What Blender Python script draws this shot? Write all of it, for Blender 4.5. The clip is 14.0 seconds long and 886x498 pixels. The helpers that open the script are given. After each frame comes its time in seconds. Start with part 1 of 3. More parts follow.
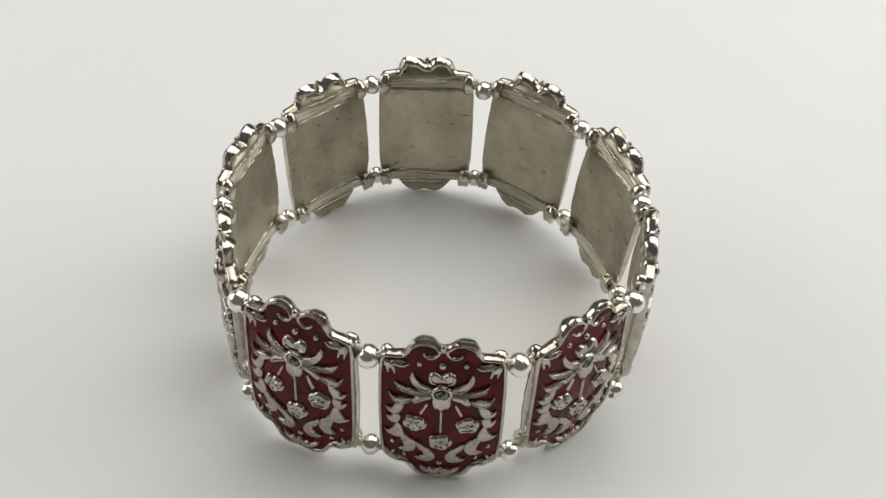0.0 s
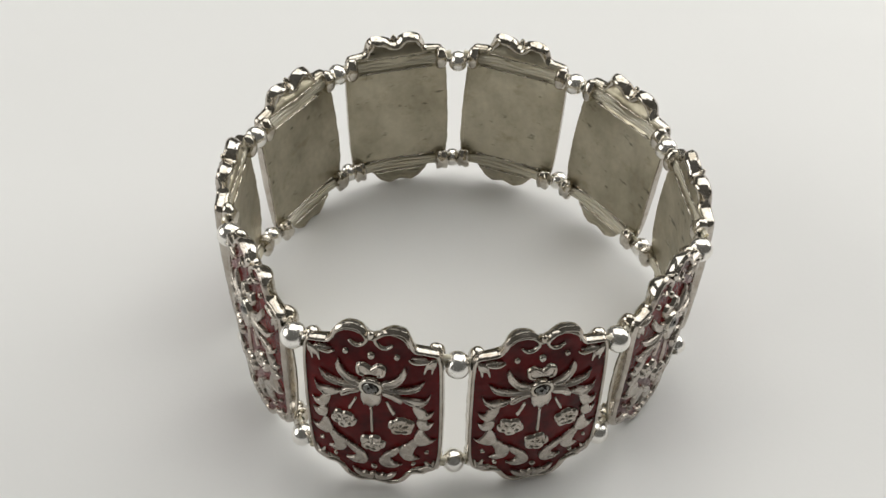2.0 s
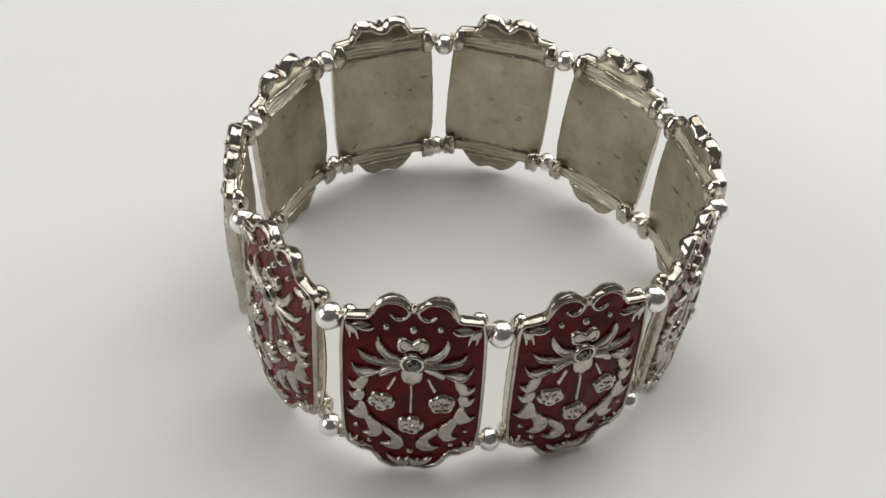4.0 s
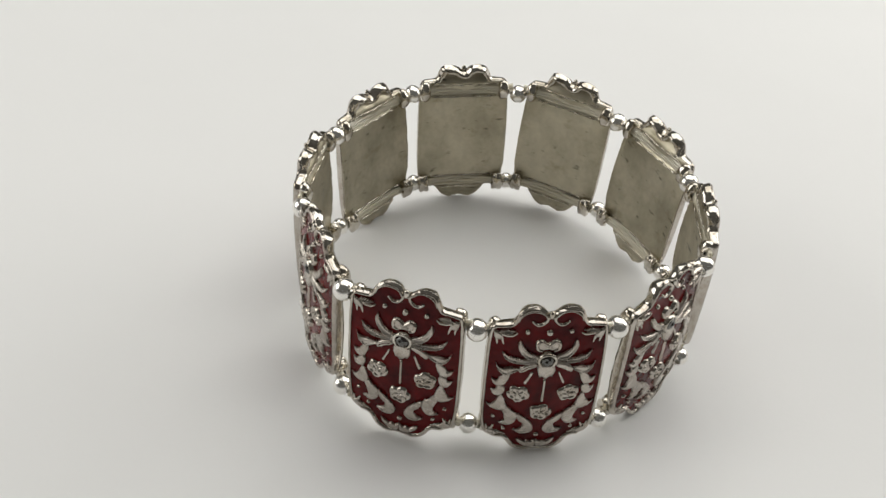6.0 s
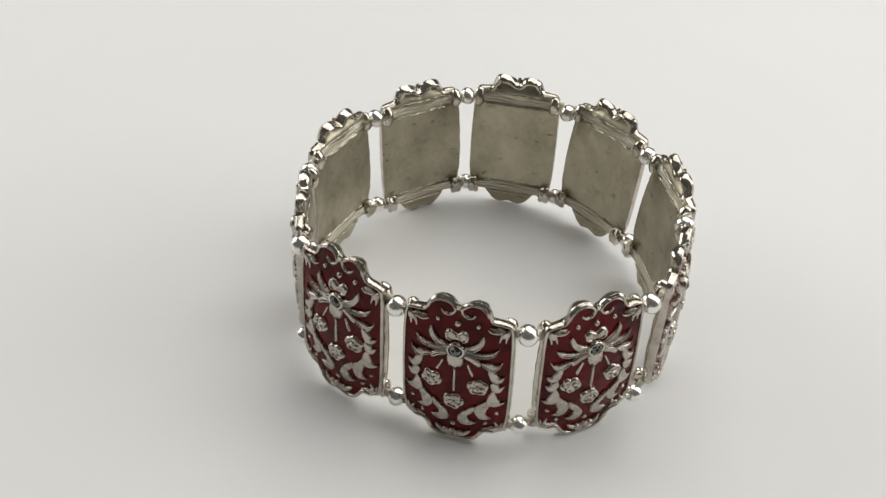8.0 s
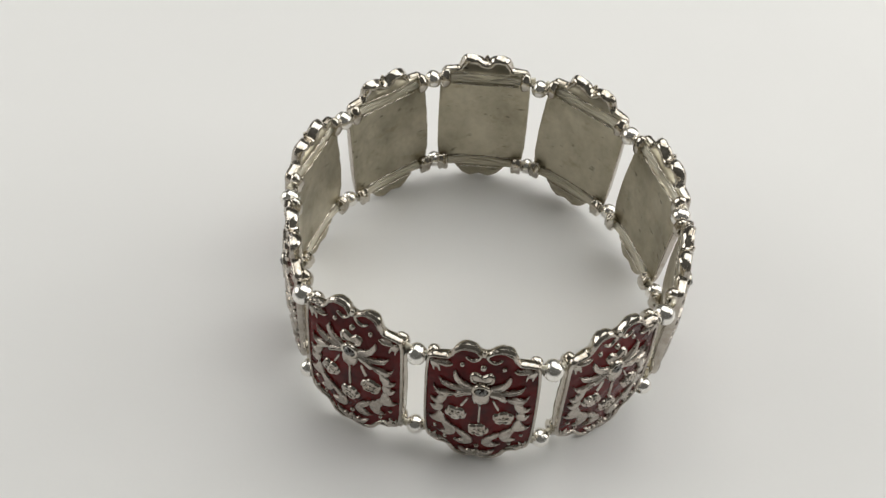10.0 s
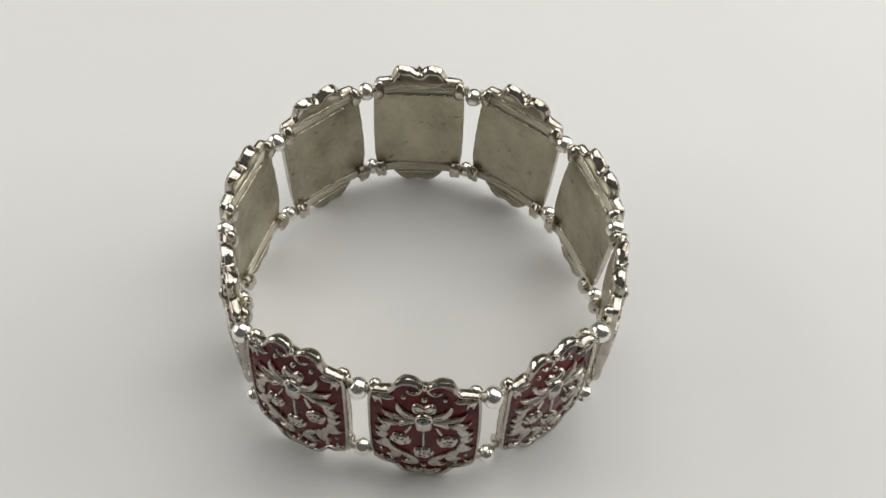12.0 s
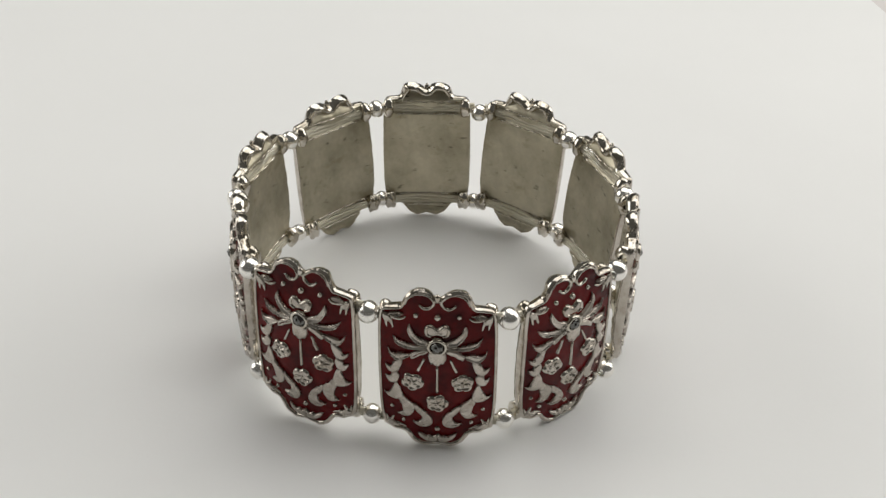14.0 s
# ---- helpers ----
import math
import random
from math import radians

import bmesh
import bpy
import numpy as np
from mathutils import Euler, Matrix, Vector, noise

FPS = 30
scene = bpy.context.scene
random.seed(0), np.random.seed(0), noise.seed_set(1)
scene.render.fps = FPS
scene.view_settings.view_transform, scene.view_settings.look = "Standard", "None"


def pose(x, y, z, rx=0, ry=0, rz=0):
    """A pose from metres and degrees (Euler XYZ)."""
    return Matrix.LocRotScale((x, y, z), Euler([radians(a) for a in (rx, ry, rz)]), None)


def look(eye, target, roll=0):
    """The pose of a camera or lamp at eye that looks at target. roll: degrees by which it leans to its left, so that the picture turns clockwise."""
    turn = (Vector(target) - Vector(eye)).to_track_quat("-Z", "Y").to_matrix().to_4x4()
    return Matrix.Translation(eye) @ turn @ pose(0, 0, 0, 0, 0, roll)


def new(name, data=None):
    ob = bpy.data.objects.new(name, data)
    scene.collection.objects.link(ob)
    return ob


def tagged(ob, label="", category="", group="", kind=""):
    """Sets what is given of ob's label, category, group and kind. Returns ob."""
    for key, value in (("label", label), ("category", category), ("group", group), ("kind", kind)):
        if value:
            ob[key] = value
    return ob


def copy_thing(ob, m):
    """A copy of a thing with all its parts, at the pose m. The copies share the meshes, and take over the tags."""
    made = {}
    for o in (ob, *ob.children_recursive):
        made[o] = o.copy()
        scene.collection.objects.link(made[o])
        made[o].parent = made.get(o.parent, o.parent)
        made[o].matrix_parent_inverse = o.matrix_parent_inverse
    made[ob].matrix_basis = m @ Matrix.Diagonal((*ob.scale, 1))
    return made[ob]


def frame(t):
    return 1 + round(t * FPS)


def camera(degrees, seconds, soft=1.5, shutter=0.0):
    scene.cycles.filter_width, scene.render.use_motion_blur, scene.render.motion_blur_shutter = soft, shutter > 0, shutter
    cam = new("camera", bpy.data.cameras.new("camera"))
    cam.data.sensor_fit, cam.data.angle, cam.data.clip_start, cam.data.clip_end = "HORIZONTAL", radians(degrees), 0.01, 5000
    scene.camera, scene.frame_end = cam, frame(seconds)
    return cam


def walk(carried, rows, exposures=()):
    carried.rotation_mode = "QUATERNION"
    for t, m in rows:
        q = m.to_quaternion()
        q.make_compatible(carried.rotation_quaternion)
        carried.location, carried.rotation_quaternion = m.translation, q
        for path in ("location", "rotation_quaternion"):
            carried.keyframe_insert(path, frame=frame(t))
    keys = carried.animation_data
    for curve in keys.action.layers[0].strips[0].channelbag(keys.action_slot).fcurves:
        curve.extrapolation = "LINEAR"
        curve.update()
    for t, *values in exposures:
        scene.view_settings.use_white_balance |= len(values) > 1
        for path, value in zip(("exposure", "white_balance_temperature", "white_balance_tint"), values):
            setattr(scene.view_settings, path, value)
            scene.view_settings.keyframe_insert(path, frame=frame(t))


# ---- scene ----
import mathutils

cam = camera(50.4, 14.0)
# seconds, place in metres, turn in degrees
PATH = [
    (0, -0.00989, -0.09993, 0.11272, 45.42, -2.89, -3.69),
    (0.5, -0.01497, -0.09682, 0.11053, 45.13, -2.82, -7.14),
    (1, -0.02322, -0.08892, 0.1057, 45.01, -2.77, -11.55),
    (1.5, -0.02824, -0.08483, 0.10489, 44.97, -2.64, -16.22),
    (2, -0.03454, -0.08627, 0.10349, 45.26, -1.99, -18.72),
    (2.5, -0.0373, -0.08701, 0.10306, 45.7, -1.77, -20.87),
    (3, -0.04221, -0.08467, 0.09659, 46.54, -2.99, -23.94),
    (3.5, -0.04599, -0.08384, 0.09678, 47.19, -3.53, -25.17),
    (4, -0.04819, -0.08343, 0.09665, 47.18, -3.36, -25.31),
    (4.2, -0.0491, -0.0841, 0.0972, 47.26, -3.26, -24.98),
    (6.3, -0.02937, -0.11278, 0.10945, 49.43, -3.93, -6.71),
    (6.5, -0.02456, -0.11504, 0.10842, 49.56, -4.08, -3.85),
    (7, -0.01055, -0.11797, 0.11028, 50, -3.8, 2.07),
    (7.5, 0.00465, -0.11922, 0.11212, 49.81, -2.89, 7),
    (8, 0.00916, -0.11924, 0.11261, 49.68, -2.42, 10.03),
    (8.2, 0.01087, -0.11786, 0.11375, 49.7, -2.25, 10.32),
    (10.3, -0.01128, -0.09434, 0.13122, 37.87, -2.93, -0.4),
    (10.5, -0.01034, -0.0922, 0.13242, 36.75, -3.07, -0.89),
    (11, -0.00804, -0.08749, 0.13623, 34.56, -2.88, -1.93),
    (11.5, -0.00587, -0.08306, 0.14178, 33.12, -2.72, -2.55),
    (12, -0.00628, -0.08769, 0.13815, 36.04, -2.64, -2.65),
    (12.5, -0.00812, -0.09826, 0.12862, 42.37, -2.46, -2.22),
    (13, -0.00878, -0.10714, 0.11936, 47.52, -2.3, -2.87),
    (13.5, -0.0057, -0.11627, 0.1116, 51.6, -1.49, -3.13),
    (14, -0.00763, -0.12285, 0.10156, 54.21, -1.64, -3.24),
]
walk(cam, [(t, pose(x, y, z, rx, ry, rz)) for t, x, y, z, rx, ry, rz in PATH],
     exposures=[(0.0, 0.02), (2.0, 0.0), (4.0, -0.01), (6.5, 0.0), (7.5, -0.03), (8.0, 0.02), (10.3, -0.03), (11.0, -0.11), (11.5, -0.13), (12.0, -0.10), (12.6, -0.05), (13.2, -0.03), (14.0, -0.04)])

# ---- light: an unseen soft overhead panel and two added side fills, in a dim room ----
world = bpy.data.worlds.new("room_light")
scene.world = world
world.use_nodes = True
world.node_tree.nodes["Background"].inputs[0].default_value = (0.86, 0.84, 0.77, 1)
world.node_tree.nodes["Background"].inputs[1].default_value = 0.11


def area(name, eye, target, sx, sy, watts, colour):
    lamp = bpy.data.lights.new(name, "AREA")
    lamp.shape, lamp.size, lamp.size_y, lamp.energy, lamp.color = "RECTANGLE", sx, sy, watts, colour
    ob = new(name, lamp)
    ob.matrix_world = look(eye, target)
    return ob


# overhead panel inferred from the highlights on the beads
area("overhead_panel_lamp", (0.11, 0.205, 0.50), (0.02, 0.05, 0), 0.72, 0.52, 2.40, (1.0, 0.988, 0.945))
# unseen fills, added to brighten beads and sheet from either side
area("right_fill_light", (0.48, 0.12, 0.24), (0.05, 0.05, 0.0), 0.40, 0.30, 1.1, (1.0, 0.988, 0.945))
area("left_fill_light", (-0.48, 0.14, 0.24), (-0.05, 0.05, 0.0), 0.40, 0.30, 1.06, (1.0, 0.988, 0.945))

# ---- materials ----
MM = 0.001


def material(name):
    m = bpy.data.materials.new(name)
    m.use_nodes = True
    nt = m.node_tree
    b = nt.nodes["Principled BSDF"]
    return m, nt, b


def noise_node(nt, scale, detail=4.0, rough=0.55, coords=None):
    n = nt.nodes.new("ShaderNodeTexNoise")
    n.inputs["Scale"].default_value, n.inputs["Detail"].default_value, n.inputs["Roughness"].default_value = scale, detail, rough
    if coords is not None:
        nt.links.new(coords, n.inputs["Vector"])
    return n


def ramp(nt, source, stops):
    r = nt.nodes.new("ShaderNodeValToRGB")
    while len(r.color_ramp.elements) < len(stops):
        r.color_ramp.elements.new(0.5)
    for e, (p, c) in zip(r.color_ramp.elements, stops):
        e.position = p
        e.color = c if len(c) == 4 else (*c, 1)
    nt.links.new(source, r.inputs[0])
    return r


def grey(v):
    return (v, v, v, 1)


def object_coords(nt):
    """Object coordinates, shifted by a random amount for each object."""
    tc, info, add = nt.nodes.new("ShaderNodeTexCoord"), nt.nodes.new("ShaderNodeObjectInfo"), nt.nodes.new("ShaderNodeVectorMath")
    add.operation = "ADD"
    nt.links.new(tc.outputs["Object"], add.inputs[0])
    nt.links.new(info.outputs["Random"], add.inputs[1])
    return add.outputs[0]


def bump(nt, b, height, strength, distance):
    n = nt.nodes.new("ShaderNodeBump")
    n.inputs["Strength"].default_value, n.inputs["Distance"].default_value = strength, distance
    nt.links.new(height, n.inputs["Height"])
    nt.links.new(n.outputs[0], b.inputs["Normal"])
    return n


def metal(name, colour, low, high, fine, depth, tarnish):
    m, nt, b = material(name)
    co = object_coords(nt)
    big, small = noise_node(nt, 520, 5, 0.65, co), noise_node(nt, fine, 3, 0.5, co)
    dark = tuple(c * t for c, t in zip(colour, tarnish))
    c = ramp(nt, big.outputs[0], [(0.36, dark), (0.58, colour)])
    nt.links.new(c.outputs[0], b.inputs["Base Color"])
    r = ramp(nt, small.outputs[0], [(0.3, grey(low)), (0.75, grey(high))])
    nt.links.new(r.outputs[0], b.inputs["Roughness"])
    b.inputs["Metallic"].default_value = 1.0
    lump = noise_node(nt, fine * 0.4, 2, 0.5, co)
    add = nt.nodes.new("ShaderNodeMath")
    add.operation = "MULTIPLY_ADD"
    add.inputs[1].default_value = 2.5
    nt.links.new(lump.outputs[0], add.inputs[0])
    nt.links.new(small.outputs[0], add.inputs[2])
    bump(nt, b, add.outputs[0], 1.0, depth)
    return m


# rim and ornament set darker and rougher than the crest and lugs
SILVER = metal("dull_silver", (0.55, 0.508, 0.455), 0.14, 0.28, 950, 0.00006, (0.74, 0.71, 0.67))
SATIN = metal("satin_silver", (0.52, 0.478, 0.43), 0.21, 0.36, 950, 0.00004, (0.78, 0.76, 0.73))
CHROME = metal("bright_silver_plating", (0.68, 0.64, 0.575), 0.07, 0.17, 800, 0.00007, (0.62, 0.59, 0.54))
BEAD = metal("polished_silver_bead", (0.96, 0.94, 0.90), 0.20, 0.28, 700, 0.00001, (0.95, 0.95, 0.94))


def cast_back():
    """Rough cast metal: dull, warm, with small dark pits and smears."""
    m, nt, b = material("cast_metal_back")
    co = object_coords(nt)
    squash = nt.nodes.new("ShaderNodeVectorMath")
    squash.operation = "MULTIPLY"
    squash.inputs[1].default_value = (1.0, 1.0, 0.75)
    nt.links.new(co, squash.inputs[0])
    dashes = nt.nodes.new("ShaderNodeVectorMath")
    dashes.operation = "MULTIPLY"
    dashes.inputs[1].default_value = (0.7, 0.7, 1.7)
    nt.links.new(co, dashes.inputs[0])
    big, mid, pit = noise_node(nt, 150, 4, 0.5, squash.outputs[0]), noise_node(nt, 330, 2, 0.5, co), noise_node(nt, 560, 3, 0.5, dashes.outputs[0])
    c = ramp(nt, big.outputs[0], [(0.30, (0.37, 0.336, 0.252)), (0.48, (0.48, 0.44, 0.337)), (0.66, (0.58, 0.535, 0.42))])
    pits = ramp(nt, pit.outputs[0], [(0.26, grey(0.40)), (0.35, grey(1.0))])
    mix = nt.nodes.new("ShaderNodeMix")
    mix.data_type, mix.blend_type = "RGBA", "MULTIPLY"
    mix.inputs[0].default_value = 1.0
    nt.links.new(c.outputs[0], mix.inputs[6])
    nt.links.new(pits.outputs[0], mix.inputs[7])
    # dull smears and a fine speckle
    long = nt.nodes.new("ShaderNodeVectorMath")
    long.operation = "MULTIPLY"
    long.inputs[1].default_value = (0.9, 0.9, 1.3)
    nt.links.new(co, long.inputs[0])
    smear = ramp(nt, noise_node(nt, 300, 4, 0.55, long.outputs[0]).outputs[0], [(0.58, grey(1.0)), (0.74, (0.80, 0.77, 0.72, 1))])
    speck = ramp(nt, noise_node(nt, 900, 3, 0.6, co).outputs[0], [(0.30, grey(0.92)), (0.60, grey(1.02))])
    coats = mix.outputs[2]
    for layer in (smear, speck):
        more = nt.nodes.new("ShaderNodeMix")
        more.data_type, more.blend_type = "RGBA", "MULTIPLY"
        more.inputs[0].default_value = 1.0
        nt.links.new(coats, more.inputs[6])
        nt.links.new(layer.outputs[0], more.inputs[7])
        coats = more.outputs[2]
    nt.links.new(coats, b.inputs["Base Color"])
    r = ramp(nt, mid.outputs[0], [(0.3, grey(0.36)), (0.7, grey(0.50))])
    nt.links.new(r.outputs[0], b.inputs["Roughness"])
    b.inputs["Metallic"].default_value = 1.0
    add = nt.nodes.new("ShaderNodeMath")
    nt.links.new(mid.outputs[0], add.inputs[0])
    nt.links.new(pits.outputs[0], add.inputs[1])
    bump(nt, b, add.outputs[0], 1.0, 0.00004)
    return m


BACK = cast_back()


def enamel_material():
    m, nt, b = material("dark_red_enamel")
    co = object_coords(nt)
    big, small = noise_node(nt, 260, 4, 0.6, co), noise_node(nt, 420, 3, 0.5, co)
    c = ramp(nt, big.outputs[0], [(0.30, (0.044, 0.0018, 0.0022)), (0.68, (0.160, 0.0046, 0.0050))])
    nt.links.new(c.outputs[0], b.inputs["Base Color"])
    b.inputs["Roughness"].default_value = 0.18
    b.inputs["Coat Weight"].default_value = 0.05
    b.inputs["Specular IOR Level"].default_value = 0.11
    b.inputs["Coat Roughness"].default_value = 0.08
    bump(nt, b, small.outputs[0], 1.0, 0.00016)
    return m


ENAMEL = enamel_material()


def sheet_material(name, low, high):
    m, nt, b = material(name)
    tc = nt.nodes.new("ShaderNodeTexCoord")
    big, fine = noise_node(nt, 9, 4, 0.55, tc.outputs["Object"]), noise_node(nt, 1500, 3, 0.6, tc.outputs["Object"])
    c = ramp(nt, big.outputs[0], [(0.3, low), (0.7, high)])
    nt.links.new(c.outputs[0], b.inputs["Base Color"])
    b.inputs["Roughness"].default_value = 0.55
    b.inputs["Specular IOR Level"].default_value = 0.35
    bump(nt, b, fine.outputs[0], 0.3, 0.00004)
    return m


PAPER = sheet_material("white_paper", (0.80, 0.80, 0.795), (0.83, 0.83, 0.825))
TABLE = sheet_material("pale_table", (0.66, 0.63, 0.62), (0.70, 0.67, 0.66))


def glass_material(name, colour, ior, rough):
    m, nt, b = material(name)
    b.inputs["Base Color"].default_value = (*colour, 1)
    b.inputs["Transmission Weight"].default_value = 1.0
    b.inputs["IOR"].default_value = ior
    b.inputs["Roughness"].default_value = rough
    return m


CRYSTAL = glass_material("clear_crystal", (0.17, 0.168, 0.16), 1.65, 0.0)
# foil behind the stone throws the light back
foil = CRYSTAL.node_tree.nodes["Principled BSDF"]
foil.inputs["Metallic"].default_value = 0.75
foil.inputs["Roughness"].default_value = 0.03
CORD = glass_material("clear_elastic", (0.93, 0.87, 0.71), 1.46, 0.05)
elastic = CORD.node_tree.nodes["Principled BSDF"]
elastic.inputs["Transmission Weight"].default_value = 0.3
elastic.inputs["Coat Weight"].default_value = 0.6

# ---- small mesh tools ----
geometry = mathutils.geometry


def finish(bm, name, mats, smooth=True):
    bmesh.ops.recalc_face_normals(bm, faces=bm.faces)
    me = bpy.data.meshes.new(name)
    bm.to_mesh(me)
    bm.free()
    for m in mats:
        me.materials.append(m)
    if smooth:
        me.polygons.foreach_set("use_smooth", [True] * len(me.polygons))
    return me


def part(name, bm, mat, parent, label="", smooth=True):
    mats = mat if isinstance(mat, (list, tuple)) else [mat]
    ob = new(name, finish(bm, name, mats, smooth))
    ob.parent = parent
    return tagged(ob, label)


def box(bm, x0, x1, y0, y1, z0, z1):
    vs = [bm.verts.new((x, y, z)) for x in (x0, x1) for y in (y0, y1) for z in (z0, z1)]
    for f in ((0, 1, 3, 2), (4, 6, 7, 5), (0, 4, 5, 1), (2, 3, 7, 6), (0, 2, 6, 4), (1, 5, 7, 3)):
        bm.faces.new([vs[i] for i in f])


def structure(name, bm, mat, label):
    return tagged(new(name, finish(bm, name, [mat], False)), label, name.split("_")[0], kind="structure")


def smoothstep(a, b, x):
    t = min(1.0, max(0.0, (x - a) / (b - a)))
    return t * t * (3 - 2 * t)


def glide(points, values, steps):
    """A smooth curve through the points, with the values carried along."""
    out = []
    n = len(points)
    for i in range(n - 1):
        p = [points[max(0, i - 1)], points[i], points[i + 1], points[min(n - 1, i + 2)]]
        for k in range(steps):
            t = k / steps
            c = [0.5 * (2 * p[1][a] + (p[2][a] - p[0][a]) * t + (2 * p[0][a] - 5 * p[1][a] + 4 * p[2][a] - p[3][a]) * t * t
                        + (3 * p[1][a] - p[0][a] - 3 * p[2][a] + p[3][a]) * t ** 3) for a in (0, 1)]
            out.append((c[0], c[1], values[i] + (values[i + 1] - values[i]) * t))
    out.append((*points[-1], values[-1]))
    return out


# ---- the table and the sheet ----
SHEET = -0.00040                  # top of the sheet

bm = bmesh.new()
box(bm, -1.2, 1.2, -0.9, 0.9, -0.040, SHEET - 0.0006)
structure("ground", bm, TABLE, "pale smooth table top under the white paper")


def paper_sheet():
    """A white sheet with rounded corners."""
    bm = bmesh.new()
    x0, x1, y0, y1, r = -0.32, 0.1405, -0.30, 0.172, 0.022
    loop = []
    for cx, cy, a0 in ((x1 - r, y1 - r, 0), (x0 + r, y1 - r, 90), (x0 + r, y0 + r, 180), (x1 - r, y0 + r, 270)):
        for k in range(9):
            a = radians(a0 + k * 90 / 8)
            loop.append((cx + r * math.cos(a), cy + r * math.sin(a)))
    top = bm.faces.new([bm.verts.new((x, y, SHEET)) for x, y in loop])
    low = [bm.verts.new((x, y, SHEET - 0.0006)) for x, y in loop]
    tv = list(top.verts)
    for i in range(len(tv)):
        j = (i + 1) % len(tv)
        bm.faces.new((tv[j], tv[i], low[i], low[j]))
    return bm


structure("backdrop", paper_sheet(), PAPER, "clean white paper sheet spread on the table")

# ---- the bracelet ----
LIFT = 22.7                       # height of the upper row of beads over the sheet, mm
DROP = 0.60                       # the beads run this far below the panels' own zero, mm
STONE = -4.30                     # height of the stone on a panel, mm
LOW = -19.35                      # lower row of beads, in a panel's own height
# how far each panel sits higher on its elastic than the rest, mm
SLIDE = [0.0, -0.28, -0.25, 0.0, 0.15, 0.05, -0.25, -0.25, 0.20, 0.20]
# how far each panel sits along its elastic, mm
SHIFT = [0.0, 0.0, 0.0, -0.25, 0.0, 0.18, 0.0, 0.0, 0.0, 0.0]
# how the panels hang off true: mm along, in, up; degrees of pitch, roll, yaw
TRIM = {0: (0.0, -0.25, 0.20, -0.4, -0.25, -1.5), 1: (0.34, 0.38, 0.0, 1.7, -0.6, 1.2), 2: (0.5, -0.75, 0.3, 0.5, 0.0, 0.0), 3: (0.0, -0.35, 0.15, 4.0, 0.0, 0.0),
        4: (0.0, -0.35, 0.2, 4.0, 0.0, 0.0), 5: (0.0, -0.35, 0.2, 4.0, 0.0, 0.0), 6: (0.0, -0.3, 0.0, 2.0, 0.0, 0.0), 7: (-0.5, -0.9, 0.4, 0.5, 0.0, 0.0), 8: (-0.4, 0.26, -0.1, 0.2, 1.6, 0.8), 9: (0.0, -0.35, -0.05, -1.5, -0.8, -0.5)}
# the beads of both rows, in mm from the middle of the upper row
UPPER = [(8.66, -28.81, -0.43), (24.94, -18.88, -0.29), (29.92, -0.67, 0.36), (24.01, 16.76, 0.59), (9.81, 28.64, -0.4), (-8.8, 29.97, -0.28), (-23.32, 17.93, 0.07), (-29.95, -0.1, 0.1), (-25.96, -18.32, 0.42), (-9.78, -26.95, -0.49)]
LOWER = [(9.19, -28.82, -18.97), (25.7, -18.86, -19.05), (29.89, -0.63, -18.57), (23.92, 17.1, -18.4), (9.63, 28.54, -19.2), (-7.93, 29.33, -19.04), (-22.88, 17.86, -18.77), (-29.75, -0.2, -18.75), (-26.27, -18.51, -18.22), (-9.51, -27.19, -19.06)]

bracelet = tagged(new("bracelet"), "silver stretch bracelet of dark red enamelled panels on white paper", "bracelet")


def swell(u, v):
    """How far the face of a panel stands out from the line of the beads, mm."""
    r = 13.5 if v > -11 else 18.0
    return 0.75 + 0.45 * smoothstep(0.3, 3.0, v) + 0.25 * smoothstep(19.8, 22.3, -v) + 1.65 * (1 - ((v + 11) / r) ** 2) * (1 - 0.75 * min(1.15, abs(u) / 7.9) ** 2)


def on_face(u, v, h=0.0):
    h += 0.05 * noise.noise((1.1 * u, 1.1 * v, 7.0))
    return Vector((u, -(swell(u, v) + h), v)) * MM


def half_width(v):
    return 7.63 + 0.10 * noise.noise((0.0, 0.4, 0.33 * v)) + 0.05 * noise.noise((3.0, 0.0, 1.1 * v)) + 0.40 * (1 - ((v + 10) / 11.5) ** 2)


def crest(u):
    """Upper outline: low shoulders and two lobes, the right one squarer."""
    a = abs(u)
    shoulder = 1.10 + 0.10 * max(0.0, 7.9 - a) - 0.5 * smoothstep(7.4, 7.95, a)
    c, w = (2.38, 2.32) if u < 0 else (2.46, 2.24)
    e = abs(a - c) / w
    if a < 0.5:
        return 2.60 + 1.2 * a * a
    if e >= 1:
        return shoulder
    p = 2.0 if a < c or u < 0 else 2.6
    return max(shoulder if a > 3.6 else -9, 1.95 + (1.95 if u < 0 else 1.85) * (1 - e ** p) ** (1 / p) + (0.10 * (a - 2.5) if u > 0 else 0))


def foot(u):
    """Lower outline: rounded corners, a long slope and two shallow lobes."""
    a = abs(u)
    if a > 6.5:
        return -18.65 - 1.25 * math.sqrt(max(0.0, 1 - ((a - 6.5) / 1.42) ** 2))
    slope = -19.90 - 0.60 * smoothstep(6.5, 4.4, a)
    q = 1 - ((a - 1.95) / 2.65) ** 2 if a > 1.95 else 1
    lobe = -20.35 - 2.52 * max(0.0, q) ** 0.8 + 0.42 * math.exp(-(a / 0.75) ** 2) - 0.06 * math.cos(2 * math.pi * (a - 1.9) / 1.7) * max(0.0, q)
    return min(slope, lobe)


